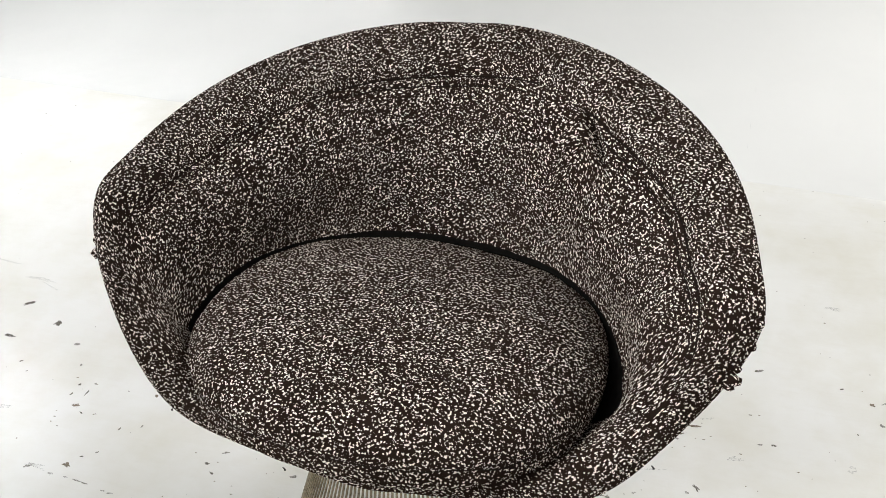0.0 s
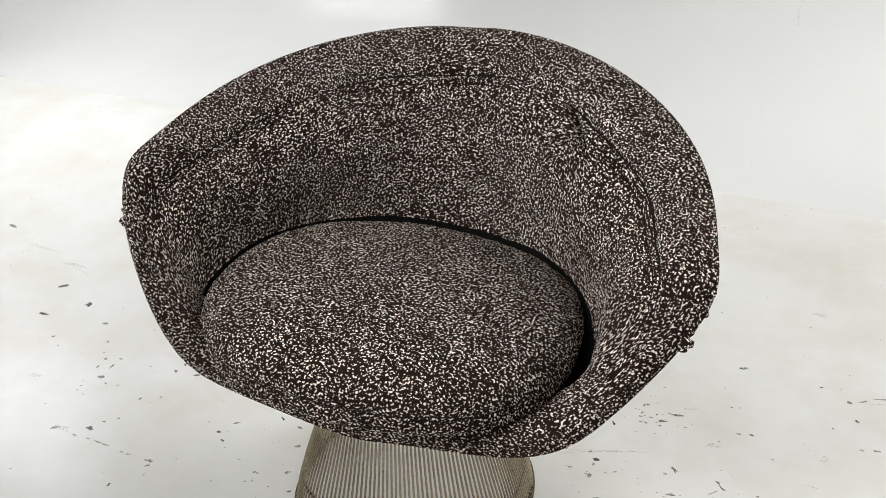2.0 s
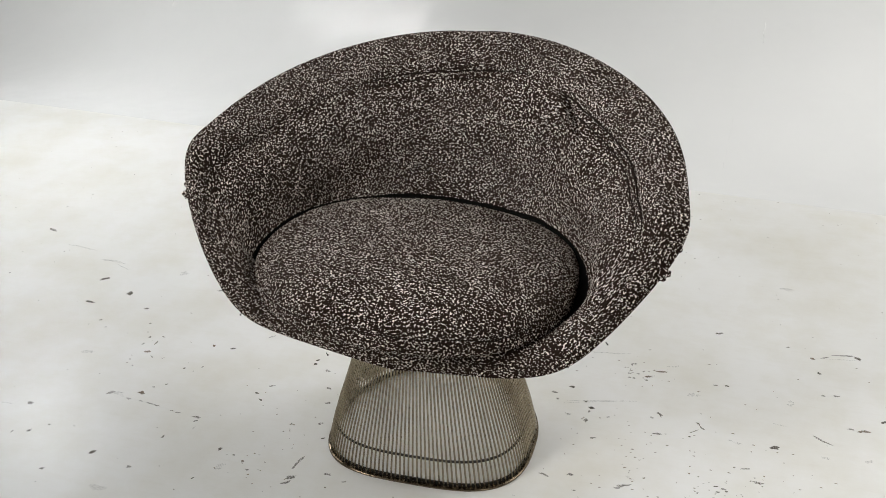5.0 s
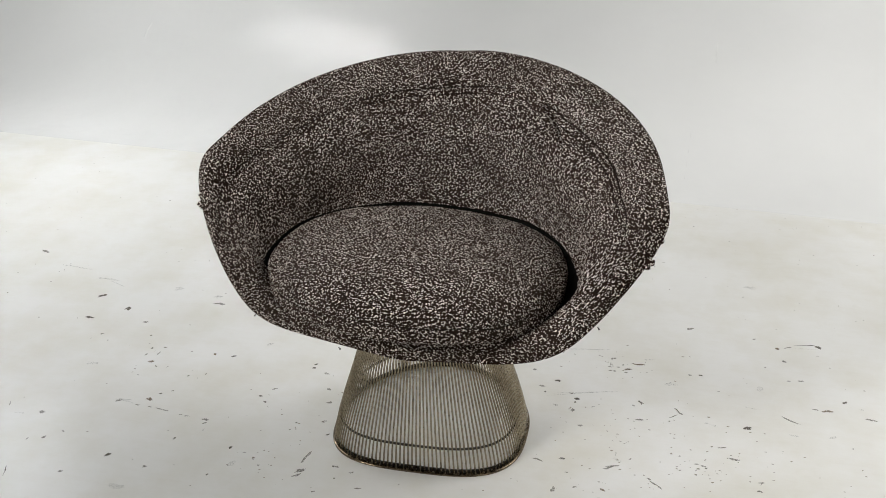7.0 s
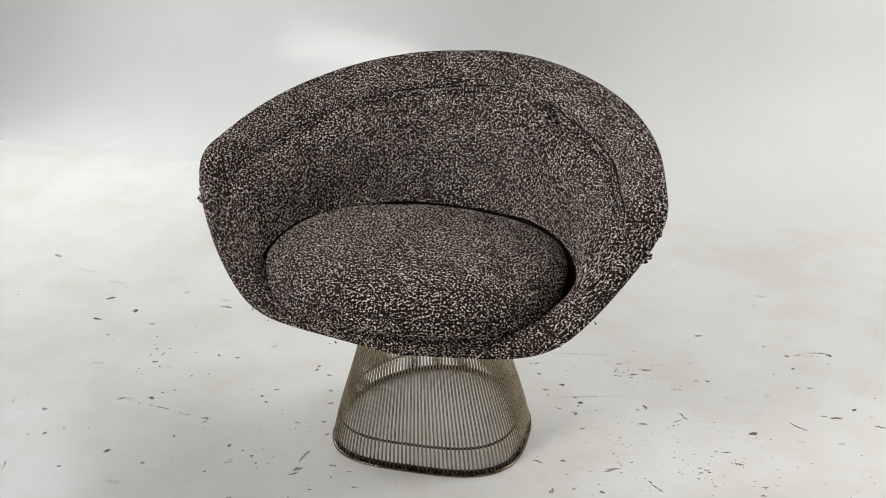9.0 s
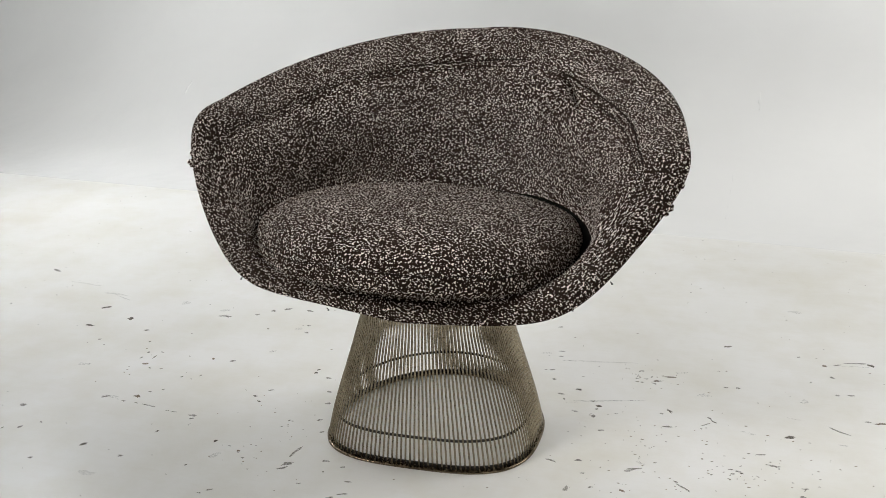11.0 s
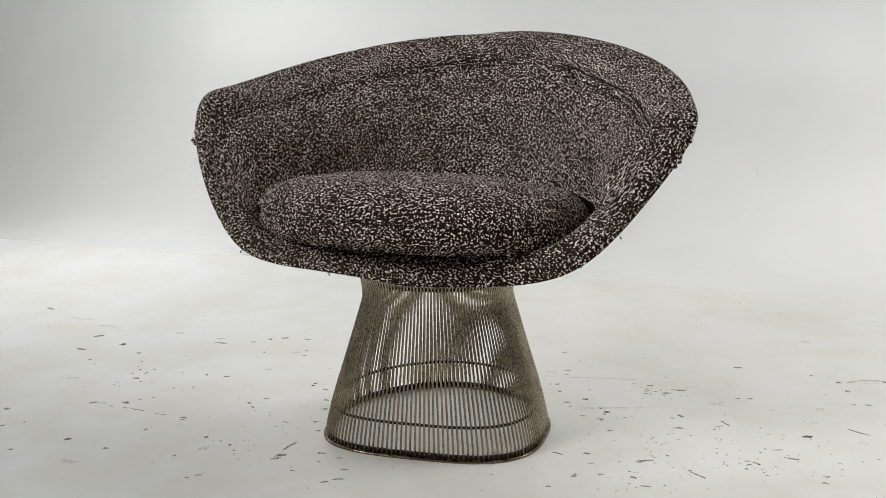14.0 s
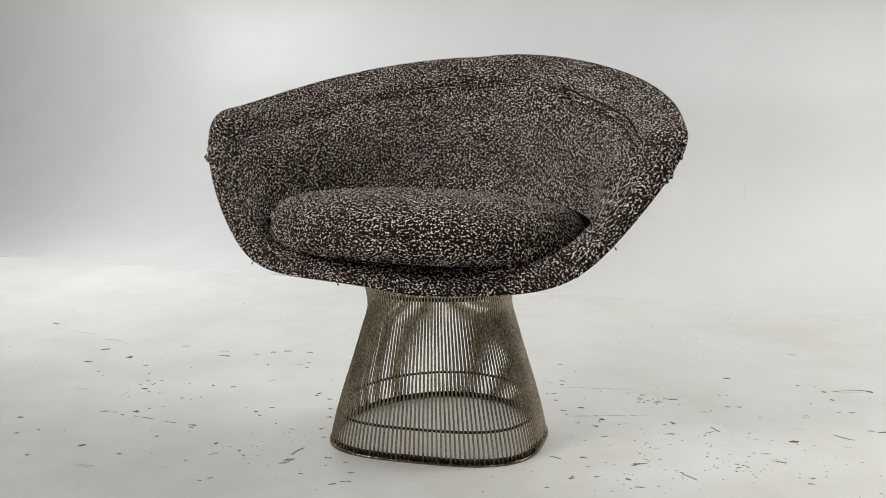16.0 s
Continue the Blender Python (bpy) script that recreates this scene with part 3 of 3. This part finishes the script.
scuff(GREY_MARK, -0.903, 0.265, 0.014, 0.0103, -4)
scuff(DARK_MARK, -0.850, 0.201, 0.005, 0.0080, 13)
scuff(DARK_MARK, -0.814, 0.142, 0.006, 0.0092, 13)
scuff(GREY_MARK, -0.782, 0.154, 0.008, 0.0054, -4)
scuff(DARK_MARK, -0.784, 0.124, 0.016, 0.0042, 94)
scuff(DARK_MARK, -0.814, 0.112, 0.008, 0.0048, 84)
scuff(BROWN_MARK, -0.784, 0.083, 0.015, 0.0111, 4)
scuff(DARK_MARK, -0.759, 0.065, 0.010, 0.0036, -33)
scuff(GREY_MARK, -0.743, 0.405, 0.032, 0.0153, 3)
scuff(PALE_MARK, -0.767, 0.447, 0.024, 0.0108, 7)
scuff(BROWN_MARK, -0.634, 0.153, 0.006, 0.0119, 13)
scuff(GREY_MARK, -0.582, 0.154, 0.009, 0.0061, 32)
scuff(DARK_MARK, -0.655, 0.043, 0.006, 0.0057, 51)
scuff(GREY_MARK, -0.614, 0.061, 0.007, 0.0051, 67)
scuff(DARK_MARK, -0.784, 0.018, 0.003, 0.0042, 13)
scuff(BROWN_MARK, -0.700, -0.074, 0.018, 0.0174, 22)
scuff(DARK_MARK, -0.684, -0.045, 0.006, 0.0068, 50)
scuff(GREY_MARK, -0.661, -0.027, 0.006, 0.0054, 50)
scuff(PALE_MARK, -0.773, -0.089, 0.017, 0.0129, 13)
scuff(PALE_MARK, -0.745, -0.095, 0.027, 0.0054, -9)
scuff(GREY_MARK, -0.716, -0.101, 0.012, 0.0045, -2)
scuff(GREY_MARK, -0.682, -0.102, 0.010, 0.0045, -2)
scuff(GREY_MARK, -0.656, -0.104, 0.017, 0.0045, -2)
scuff(GREY_MARK, -0.638, -0.106, 0.017, 0.0044, -5)
scuff(GREY_MARK, -0.594, -0.114, 0.008, 0.0044, -2)
scuff(GREY_MARK, -0.576, -0.116, 0.010, 0.0045, 1)
scuff(GREY_MARK, -0.526, -0.120, 0.020, 0.0112, 1)
scuff(PALE_MARK, -0.511, -0.156, 0.012, 0.0041, 97)
scuff(DARK_MARK, -0.436, 0.001, 0.008, 0.0078, 13)
scuff(DARK_MARK, -0.415, -0.020, 0.010, 0.0056, -10)
scuff(DARK_MARK, -0.309, -0.082, 0.006, 0.0047, 46)
scuff(GREY_MARK, -0.313, -0.111, 0.004, 0.0035, 13)
scuff(DARK_MARK, -0.419, -0.204, 0.010, 0.0088, 54)
scuff(GREY_MARK, -0.381, -0.214, 0.006, 0.0054, 13)
scuff(BROWN_MARK, -0.353, -0.227, 0.008, 0.0085, 13)
scuff(GREY_MARK, -0.332, -0.248, 0.005, 0.0063, 13)
scuff(PALE_MARK, -0.392, -0.260, 0.018, 0.0109, 38)
scuff(DARK_MARK, -0.562, -0.201, 0.009, 0.0067, 64)
scuff(DARK_MARK, -0.681, -0.291, 0.016, 0.0151, 30)
scuff(DARK_MARK, -0.898, -0.279, 0.007, 0.0032, 85)
scuff(DARK_MARK, -0.833, -0.236, 0.005, 0.0058, 13)
scuff(GREY_MARK, -0.752, -0.367, 0.008, 0.0041, 13)
scuff(GREY_MARK, -0.875, -0.391, 0.030, 0.0036, 114)
scuff(GREY_MARK, -0.577, -0.311, 0.010, 0.0042, 13)
scuff(DARK_MARK, -0.429, -0.304, 0.006, 0.0053, 46)
scuff(GREY_MARK, -0.237, -0.196, 0.037, 0.0087, 77)
scuff(GREY_MARK, -0.232, -0.244, 0.024, 0.0133, 44)
scuff(GREY_MARK, -1.028, -0.166, 0.015, 0.0040, 115)
scuff(PALE_MARK, -0.931, -0.176, 0.014, 0.0124, 13)
scuff(GREY_MARK, -0.863, -0.264, 0.008, 0.0064, 50)
scuff(PALE_MARK, -1.104, 0.452, 0.062, 0.0039, -23)
scuff(PALE_MARK, -0.907, 0.470, 0.019, 0.0153, 12)
scuff(PALE_MARK, -0.512, 0.232, 0.009, 0.0060, 51)
scuff(GREY_MARK, -1.402, 0.331, 0.006, 0.0057, 12)
scuff(PALE_MARK, -0.980, -0.194, 0.032, 0.0046, 5)
scuff(GREY_MARK, 0.585, 0.558, 0.010, 0.0082, 13)
scuff(DARK_MARK, 0.751, 0.539, 0.006, 0.0066, -8)
scuff(BROWN_MARK, 0.463, 0.347, 0.025, 0.0088, 7)
scuff(DARK_MARK, 0.614, 0.330, 0.009, 0.0084, 13)
scuff(GREY_MARK, 0.389, 0.335, 0.015, 0.0032, 90)
scuff(GREY_MARK, 0.410, 0.324, 0.008, 0.0058, 13)
scuff(DARK_MARK, 0.398, 0.364, 0.006, 0.0060, -6)
scuff(DARK_MARK, 0.421, 0.337, 0.004, 0.0058, 13)
scuff(BROWN_MARK, 0.434, 0.318, 0.017, 0.0087, 4)
scuff(GREY_MARK, 0.392, 0.303, 0.008, 0.0057, 13)
scuff(GREY_MARK, 0.431, 0.303, 0.009, 0.0056, 13)
scuff(BROWN_MARK, 0.807, 0.504, 0.011, 0.0122, 13)
scuff(GREY_MARK, 0.835, 0.515, 0.022, 0.0054, 30)
scuff(GREY_MARK, 0.883, 0.537, 0.048, 0.0063, 9)
scuff(DARK_MARK, 0.911, 0.532, 0.016, 0.0144, -60)
scuff(PALE_MARK, 0.874, 0.516, 0.048, 0.0046, 11)
scuff(DARK_MARK, 0.819, 0.443, 0.008, 0.0069, -57)
scuff(DARK_MARK, 0.773, 0.404, 0.003, 0.0057, 13)
scuff(GREY_MARK, 0.856, 0.359, 0.012, 0.0071, 4)
scuff(DARK_MARK, 0.950, 0.286, 0.012, 0.0114, 13)
scuff(BROWN_MARK, 0.907, 0.239, 0.024, 0.0128, 4)
scuff(GREY_MARK, 0.880, 0.240, 0.014, 0.0066, -5)
scuff(GREY_MARK, 1.001, 0.226, 0.021, 0.0090, -1)
scuff(PALE_MARK, 0.986, 0.265, 0.009, 0.0099, 13)
scuff(GREY_MARK, 0.818, 0.185, 0.040, 0.0073, -32)
scuff(PALE_MARK, 0.732, 0.214, 0.025, 0.0052, -9)
scuff(DARK_MARK, 0.723, 0.131, 0.018, 0.0169, 5)
scuff(DARK_MARK, 0.560, 0.169, 0.008, 0.0057, -37)
scuff(DARK_MARK, 0.571, 0.154, 0.012, 0.0049, -22)
scuff(DARK_MARK, 0.565, 0.161, 0.013, 0.0029, -55)
scuff(DARK_MARK, 0.546, 0.119, 0.004, 0.0048, 13)
scuff(GREY_MARK, 0.554, 0.140, 0.016, 0.0031, 42)
scuff(DARK_MARK, 0.475, 0.179, 0.018, 0.0042, -67)
scuff(GREY_MARK, 0.476, 0.107, 0.017, 0.0037, 5)
scuff(DARK_MARK, 0.325, 0.162, 0.011, 0.0076, -13)
scuff(GREY_MARK, 0.320, 0.114, 0.007, 0.0075, 13)
scuff(DARK_MARK, 0.309, 0.181, 0.005, 0.0053, 13)
scuff(PALE_MARK, 0.756, 0.297, 0.015, 0.0106, 13)
scuff(DARK_MARK, 0.642, 0.042, 0.004, 0.0044, 13)
scuff(DARK_MARK, 0.573, -0.008, 0.004, 0.0043, 13)
scuff(DARK_MARK, 0.610, -0.028, 0.008, 0.0042, 13)
scuff(GREY_MARK, 0.624, -0.032, 0.011, 0.0054, 5)
scuff(DARK_MARK, 0.614, -0.043, 0.007, 0.0042, 13)
scuff(DARK_MARK, 0.630, -0.037, 0.007, 0.0042, 13)
scuff(DARK_MARK, 0.610, -0.065, 0.004, 0.0041, 13)
scuff(DARK_MARK, 0.676, 0.008, 0.004, 0.0032, 13)
scuff(DARK_MARK, 0.693, 0.005, 0.006, 0.0041, -36)
scuff(GREY_MARK, 0.683, 0.020, 0.003, 0.0032, 13)
scuff(DARK_MARK, 0.699, -0.001, 0.003, 0.0032, 13)
scuff(GREY_MARK, 0.575, -0.057, 0.004, 0.0041, 13)
scuff(GREY_MARK, 0.525, -0.116, 0.026, 0.0046, -39)
scuff(DARK_MARK, 0.511, -0.102, 0.010, 0.0055, -39)
scuff(GREY_MARK, 0.535, -0.126, 0.010, 0.0036, -39)
scuff(BROWN_MARK, 0.417, -0.160, 0.009, 0.0118, 13)
scuff(DARK_MARK, 0.739, -0.089, 0.004, 0.0039, 13)
scuff(GREY_MARK, 0.745, -0.064, 0.014, 0.0025, 70)
scuff(PALE_MARK, 0.909, 0.138, 0.016, 0.0118, 5)
scuff(DARK_MARK, 0.948, 0.104, 0.003, 0.0033, 13)
scuff(PALE_MARK, 0.342, 0.193, 0.145, 0.0026, 15)
scuff(PALE_MARK, 0.750, 0.834, 0.036, 0.0229, 12)
scuff(PALE_MARK, 0.440, -0.051, 0.017, 0.0105, -19)
scuff(GREY_MARK, 0.426, -0.081, 0.011, 0.0040, 28)
scuff(GREY_MARK, 0.335, -0.119, 0.008, 0.0042, -2)
scuff(GREY_MARK, 0.435, -0.030, 0.011, 0.0028, 83)
scuff(GREY_MARK, -0.633, 0.474, 0.016, 0.0162, 15)
scuff(GREY_MARK, -0.598, 0.498, 0.018, 0.0163, 55)
scuff(GREY_MARK, -0.535, 0.502, 0.020, 0.0107, 3)
scuff(GREY_MARK, -0.666, 0.440, 0.012, 0.0106, 15)
scuff(PALE_MARK, -0.766, 0.444, 0.021, 0.0137, 15)
scuff(PALE_MARK, -0.904, 0.462, 0.024, 0.0173, 15)
scuff(PALE_MARK, -0.508, 0.378, 0.020, 0.0194, 15)
scuff(GREY_MARK, -0.478, 0.362, 0.010, 0.0096, 15)
scuff(GREY_MARK, -0.492, 0.406, 0.009, 0.0074, 15)
scuff(DARK_MARK, -0.590, 0.360, 0.005, 0.0099, 15)
scuff(PALE_MARK, -0.511, 0.231, 0.018, 0.0109, 35)
scuff(DARK_MARK, -0.353, 0.165, 0.008, 0.0099, 15)
scuff(DARK_MARK, -0.352, 0.147, 0.008, 0.0117, 15)
scuff(GREY_MARK, -0.311, 0.129, 0.012, 0.0114, 15)
scuff(GREY_MARK, -0.280, 0.065, 0.010, 0.0107, 15)
scuff(GREY_MARK, -0.260, 0.013, 0.013, 0.0102, 45)
scuff(GREY_MARK, -0.245, -0.062, 0.010, 0.0095, 15)
scuff(DARK_MARK, -0.219, -0.109, 0.009, 0.0075, 15)
scuff(GREY_MARK, -0.085, -0.315, 0.020, 0.0059, 23)
scuff(GREY_MARK, -0.104, -0.333, 0.017, 0.0058, 35)
scuff(GREY_MARK, -0.163, -0.214, 0.014, 0.0080, 15)
scuff(GREY_MARK, -0.091, -0.272, 0.012, 0.0061, 15)
scuff(PALE_MARK, -0.758, -0.088, 0.036, 0.0131, 7)
scuff(GREY_MARK, -0.771, -0.093, 0.015, 0.0113, 15)
scuff(GREY_MARK, -1.462, 0.605, 0.031, 0.0185, -20)
scuff(PALE_MARK, -1.147, 0.473, 0.066, 0.0157, -3)
scuff(PALE_MARK, -1.294, 0.526, 0.088, 0.0101, -5)
scuff(GREY_MARK, -0.927, -0.179, 0.014, 0.0150, 15)
scuff(GREY_MARK, -0.864, -0.266, 0.010, 0.0085, 35)
scuff(GREY_MARK, -0.753, -0.365, 0.009, 0.0060, 15)
scuff(PALE_MARK, -0.392, -0.252, 0.022, 0.0168, 25)
scuff(GREY_MARK, -0.335, -0.370, 0.011, 0.0062, 30)
scuff(GREY_MARK, -0.349, -0.385, 0.007, 0.0049, 15)
scuff(GREY_MARK, -0.521, -0.132, 0.010, 0.0083, 55)
scuff(GREY_MARK, -0.236, -0.260, 0.019, 0.0079, 40)
scuff(GREY_MARK, -0.181, -0.303, 0.008, 0.0049, 15)
scuff(GREY_MARK, -0.121, -0.226, 0.009, 0.0052, 15)
scuff(DARK_MARK, -0.152, -0.253, 0.004, 0.0051, 15)
scuff(GREY_MARK, -0.578, -0.309, 0.009, 0.0073, 15)
scuff(PALE_MARK, -0.604, -0.383, 0.031, 0.0219, 15)
scuff(PALE_MARK, -0.929, 0.043, 0.032, 0.0176, 15)
scuff(GREY_MARK, -0.581, 0.155, 0.013, 0.0085, 15)
scuff(GREY_MARK, -0.414, 0.037, 0.012, 0.0073, 25)
scuff(GREY_MARK, 0.160, 0.571, 0.012, 0.0072, 15)
scuff(PALE_MARK, 0.156, 0.402, 0.023, 0.0105, 15)
scuff(GREY_MARK, 0.192, 0.423, 0.014, 0.0064, 15)
scuff(GREY_MARK, 0.195, 0.393, 0.009, 0.0062, 15)
scuff(GREY_MARK, 0.189, 0.315, 0.010, 0.0078, 15)
scuff(GREY_MARK, 0.204, 0.266, 0.010, 0.0093, -15)
scuff(GREY_MARK, 0.175, 0.310, 0.006, 0.0078, 15)
scuff(DARK_MARK, 0.268, 0.228, 0.013, 0.0089, 7)
scuff(GREY_MARK, 0.232, 0.197, 0.013, 0.0087, 15)
scuff(DARK_MARK, 0.244, 0.175, 0.004, 0.0085, 15)
scuff(DARK_MARK, 0.324, 0.162, 0.012, 0.0099, 5)
scuff(GREY_MARK, 0.320, 0.113, 0.011, 0.0126, 35)
scuff(GREY_MARK, 0.322, 0.146, 0.005, 0.0130, 15)
scuff(GREY_MARK, 0.392, 0.360, 0.009, 0.0077, 75)
scuff(GREY_MARK, 0.389, 0.320, 0.007, 0.0075, 15)
scuff(GREY_MARK, 0.402, 0.304, 0.007, 0.0074, 15)
scuff(PALE_MARK, 0.485, 0.377, 0.029, 0.0077, 19)
scuff(PALE_MARK, 0.439, 0.321, 0.019, 0.0130, 11)
scuff(GREY_MARK, 0.475, 0.180, 0.015, 0.0081, -40)
scuff(GREY_MARK, 0.460, 0.162, 0.009, 0.0064, -15)
scuff(PALE_MARK, 0.345, 0.191, 0.139, 0.0051, 19)
scuff(PALE_MARK, 0.273, 0.384, 0.167, 0.0061, 10)
scuff(GREY_MARK, 0.279, 0.125, 0.008, 0.0065, -5)
scuff(GREY_MARK, 0.366, 0.138, 0.007, 0.0064, 15)
scuff(GREY_MARK, 0.345, 0.056, 0.012, 0.0060, 15)
scuff(GREY_MARK, 0.269, -0.090, 0.019, 0.0079, -20)
scuff(GREY_MARK, 0.320, -0.075, 0.012, 0.0105, 15)
scuff(GREY_MARK, 0.430, -0.076, 0.024, 0.0064, 27)
scuff(GREY_MARK, 0.419, -0.087, 0.012, 0.0051, 15)
scuff(GREY_MARK, 0.314, -0.180, 0.014, 0.0141, 60)
scuff(GREY_MARK, 0.358, -0.164, 0.007, 0.0060, 15)
scuff(GREY_MARK, 0.440, -0.191, 0.015, 0.0057, 5)
scuff(GREY_MARK, 0.279, -0.239, 0.010, 0.0056, 15)
scuff(PALE_MARK, 0.638, 0.127, 0.026, 0.0091, -10)
scuff(GREY_MARK, 0.690, 0.008, 0.018, 0.0106, 0)
scuff(GREY_MARK, 0.664, 0.044, 0.018, 0.0042, 15)
scuff(GREY_MARK, 0.588, 0.558, 0.012, 0.0088, 15)
scuff(DARK_MARK, 0.579, 0.555, 0.006, 0.0088, 15)
scuff(PALE_MARK, 0.756, 0.305, 0.014, 0.0122, 15)
scuff(GREY_MARK, 0.827, 0.352, 0.007, 0.0072, 15)
scuff(GREY_MARK, 0.739, -0.090, 0.007, 0.0119, 75)
scuff(GREY_MARK, 0.746, -0.060, 0.014, 0.0049, 15)
scuff(PALE_MARK, 0.824, 0.124, 0.019, 0.0088, -15)
scuff(PALE_MARK, 0.540, 0.271, 0.028, 0.0209, 15)
scuff(GREY_MARK, 0.821, 0.442, 0.010, 0.0098, -15)
scuff(GREY_MARK, 0.477, 0.109, 0.017, 0.0061, 15)
scuff(GREY_MARK, 0.589, 0.327, 0.009, 0.0055, 15)



def build_specks():
    """Grit and pinhead chips strewn over the floor."""
    rng = random.Random(5)
    bm = bmesh.new()
    spots = [(rng.uniform(-1.9, 1.9), rng.uniform(-1.1, 1.5)) for _ in range(420)]
    # thicker in the trodden strips beside the base
    for x, y, wide, deep, count in ((0.62, 0.0, 0.2, 0.12, 70), (0.42, -0.02, 0.1, 0.15, 60), (0.42, 0.33, 0.06, 0.04, 24), (-0.3, -0.1, 0.07, 0.12, 40), (0.62, -0.05, 0.05, 0.02, 22), (-0.75, 0.12, 0.08, 0.05, 10)):
        spots += [(rng.gauss(x, wide), rng.gauss(y, deep)) for _ in range(count)]
    for x, y in spots:
        if math.hypot(x, y) < 0.24:
            continue
        r, a0 = rng.uniform(0.0005, 0.0016), rng.uniform(0, 6)
        stretch = rng.uniform(1, 2.6)
        ring = [bm.verts.new((x + r * stretch * math.cos(a0 + k), y + r * math.sin(a0 + k) * rng.uniform(0.6, 1.2), 0.0)) for k in (0, 1.05, 2.1, 3.15, 4.2, 5.25)]
        tip = bm.verts.new((x, y, 0.001))
        for k in range(6):
            bm.faces.new((ring[k], ring[(k + 1) % 6], tip))
    specks = part("floor_grit", bm, BROWN_MARK, FLOOR, "scattered grey specks of grit")
    tagged(specks, kind="stuff")


build_specks()
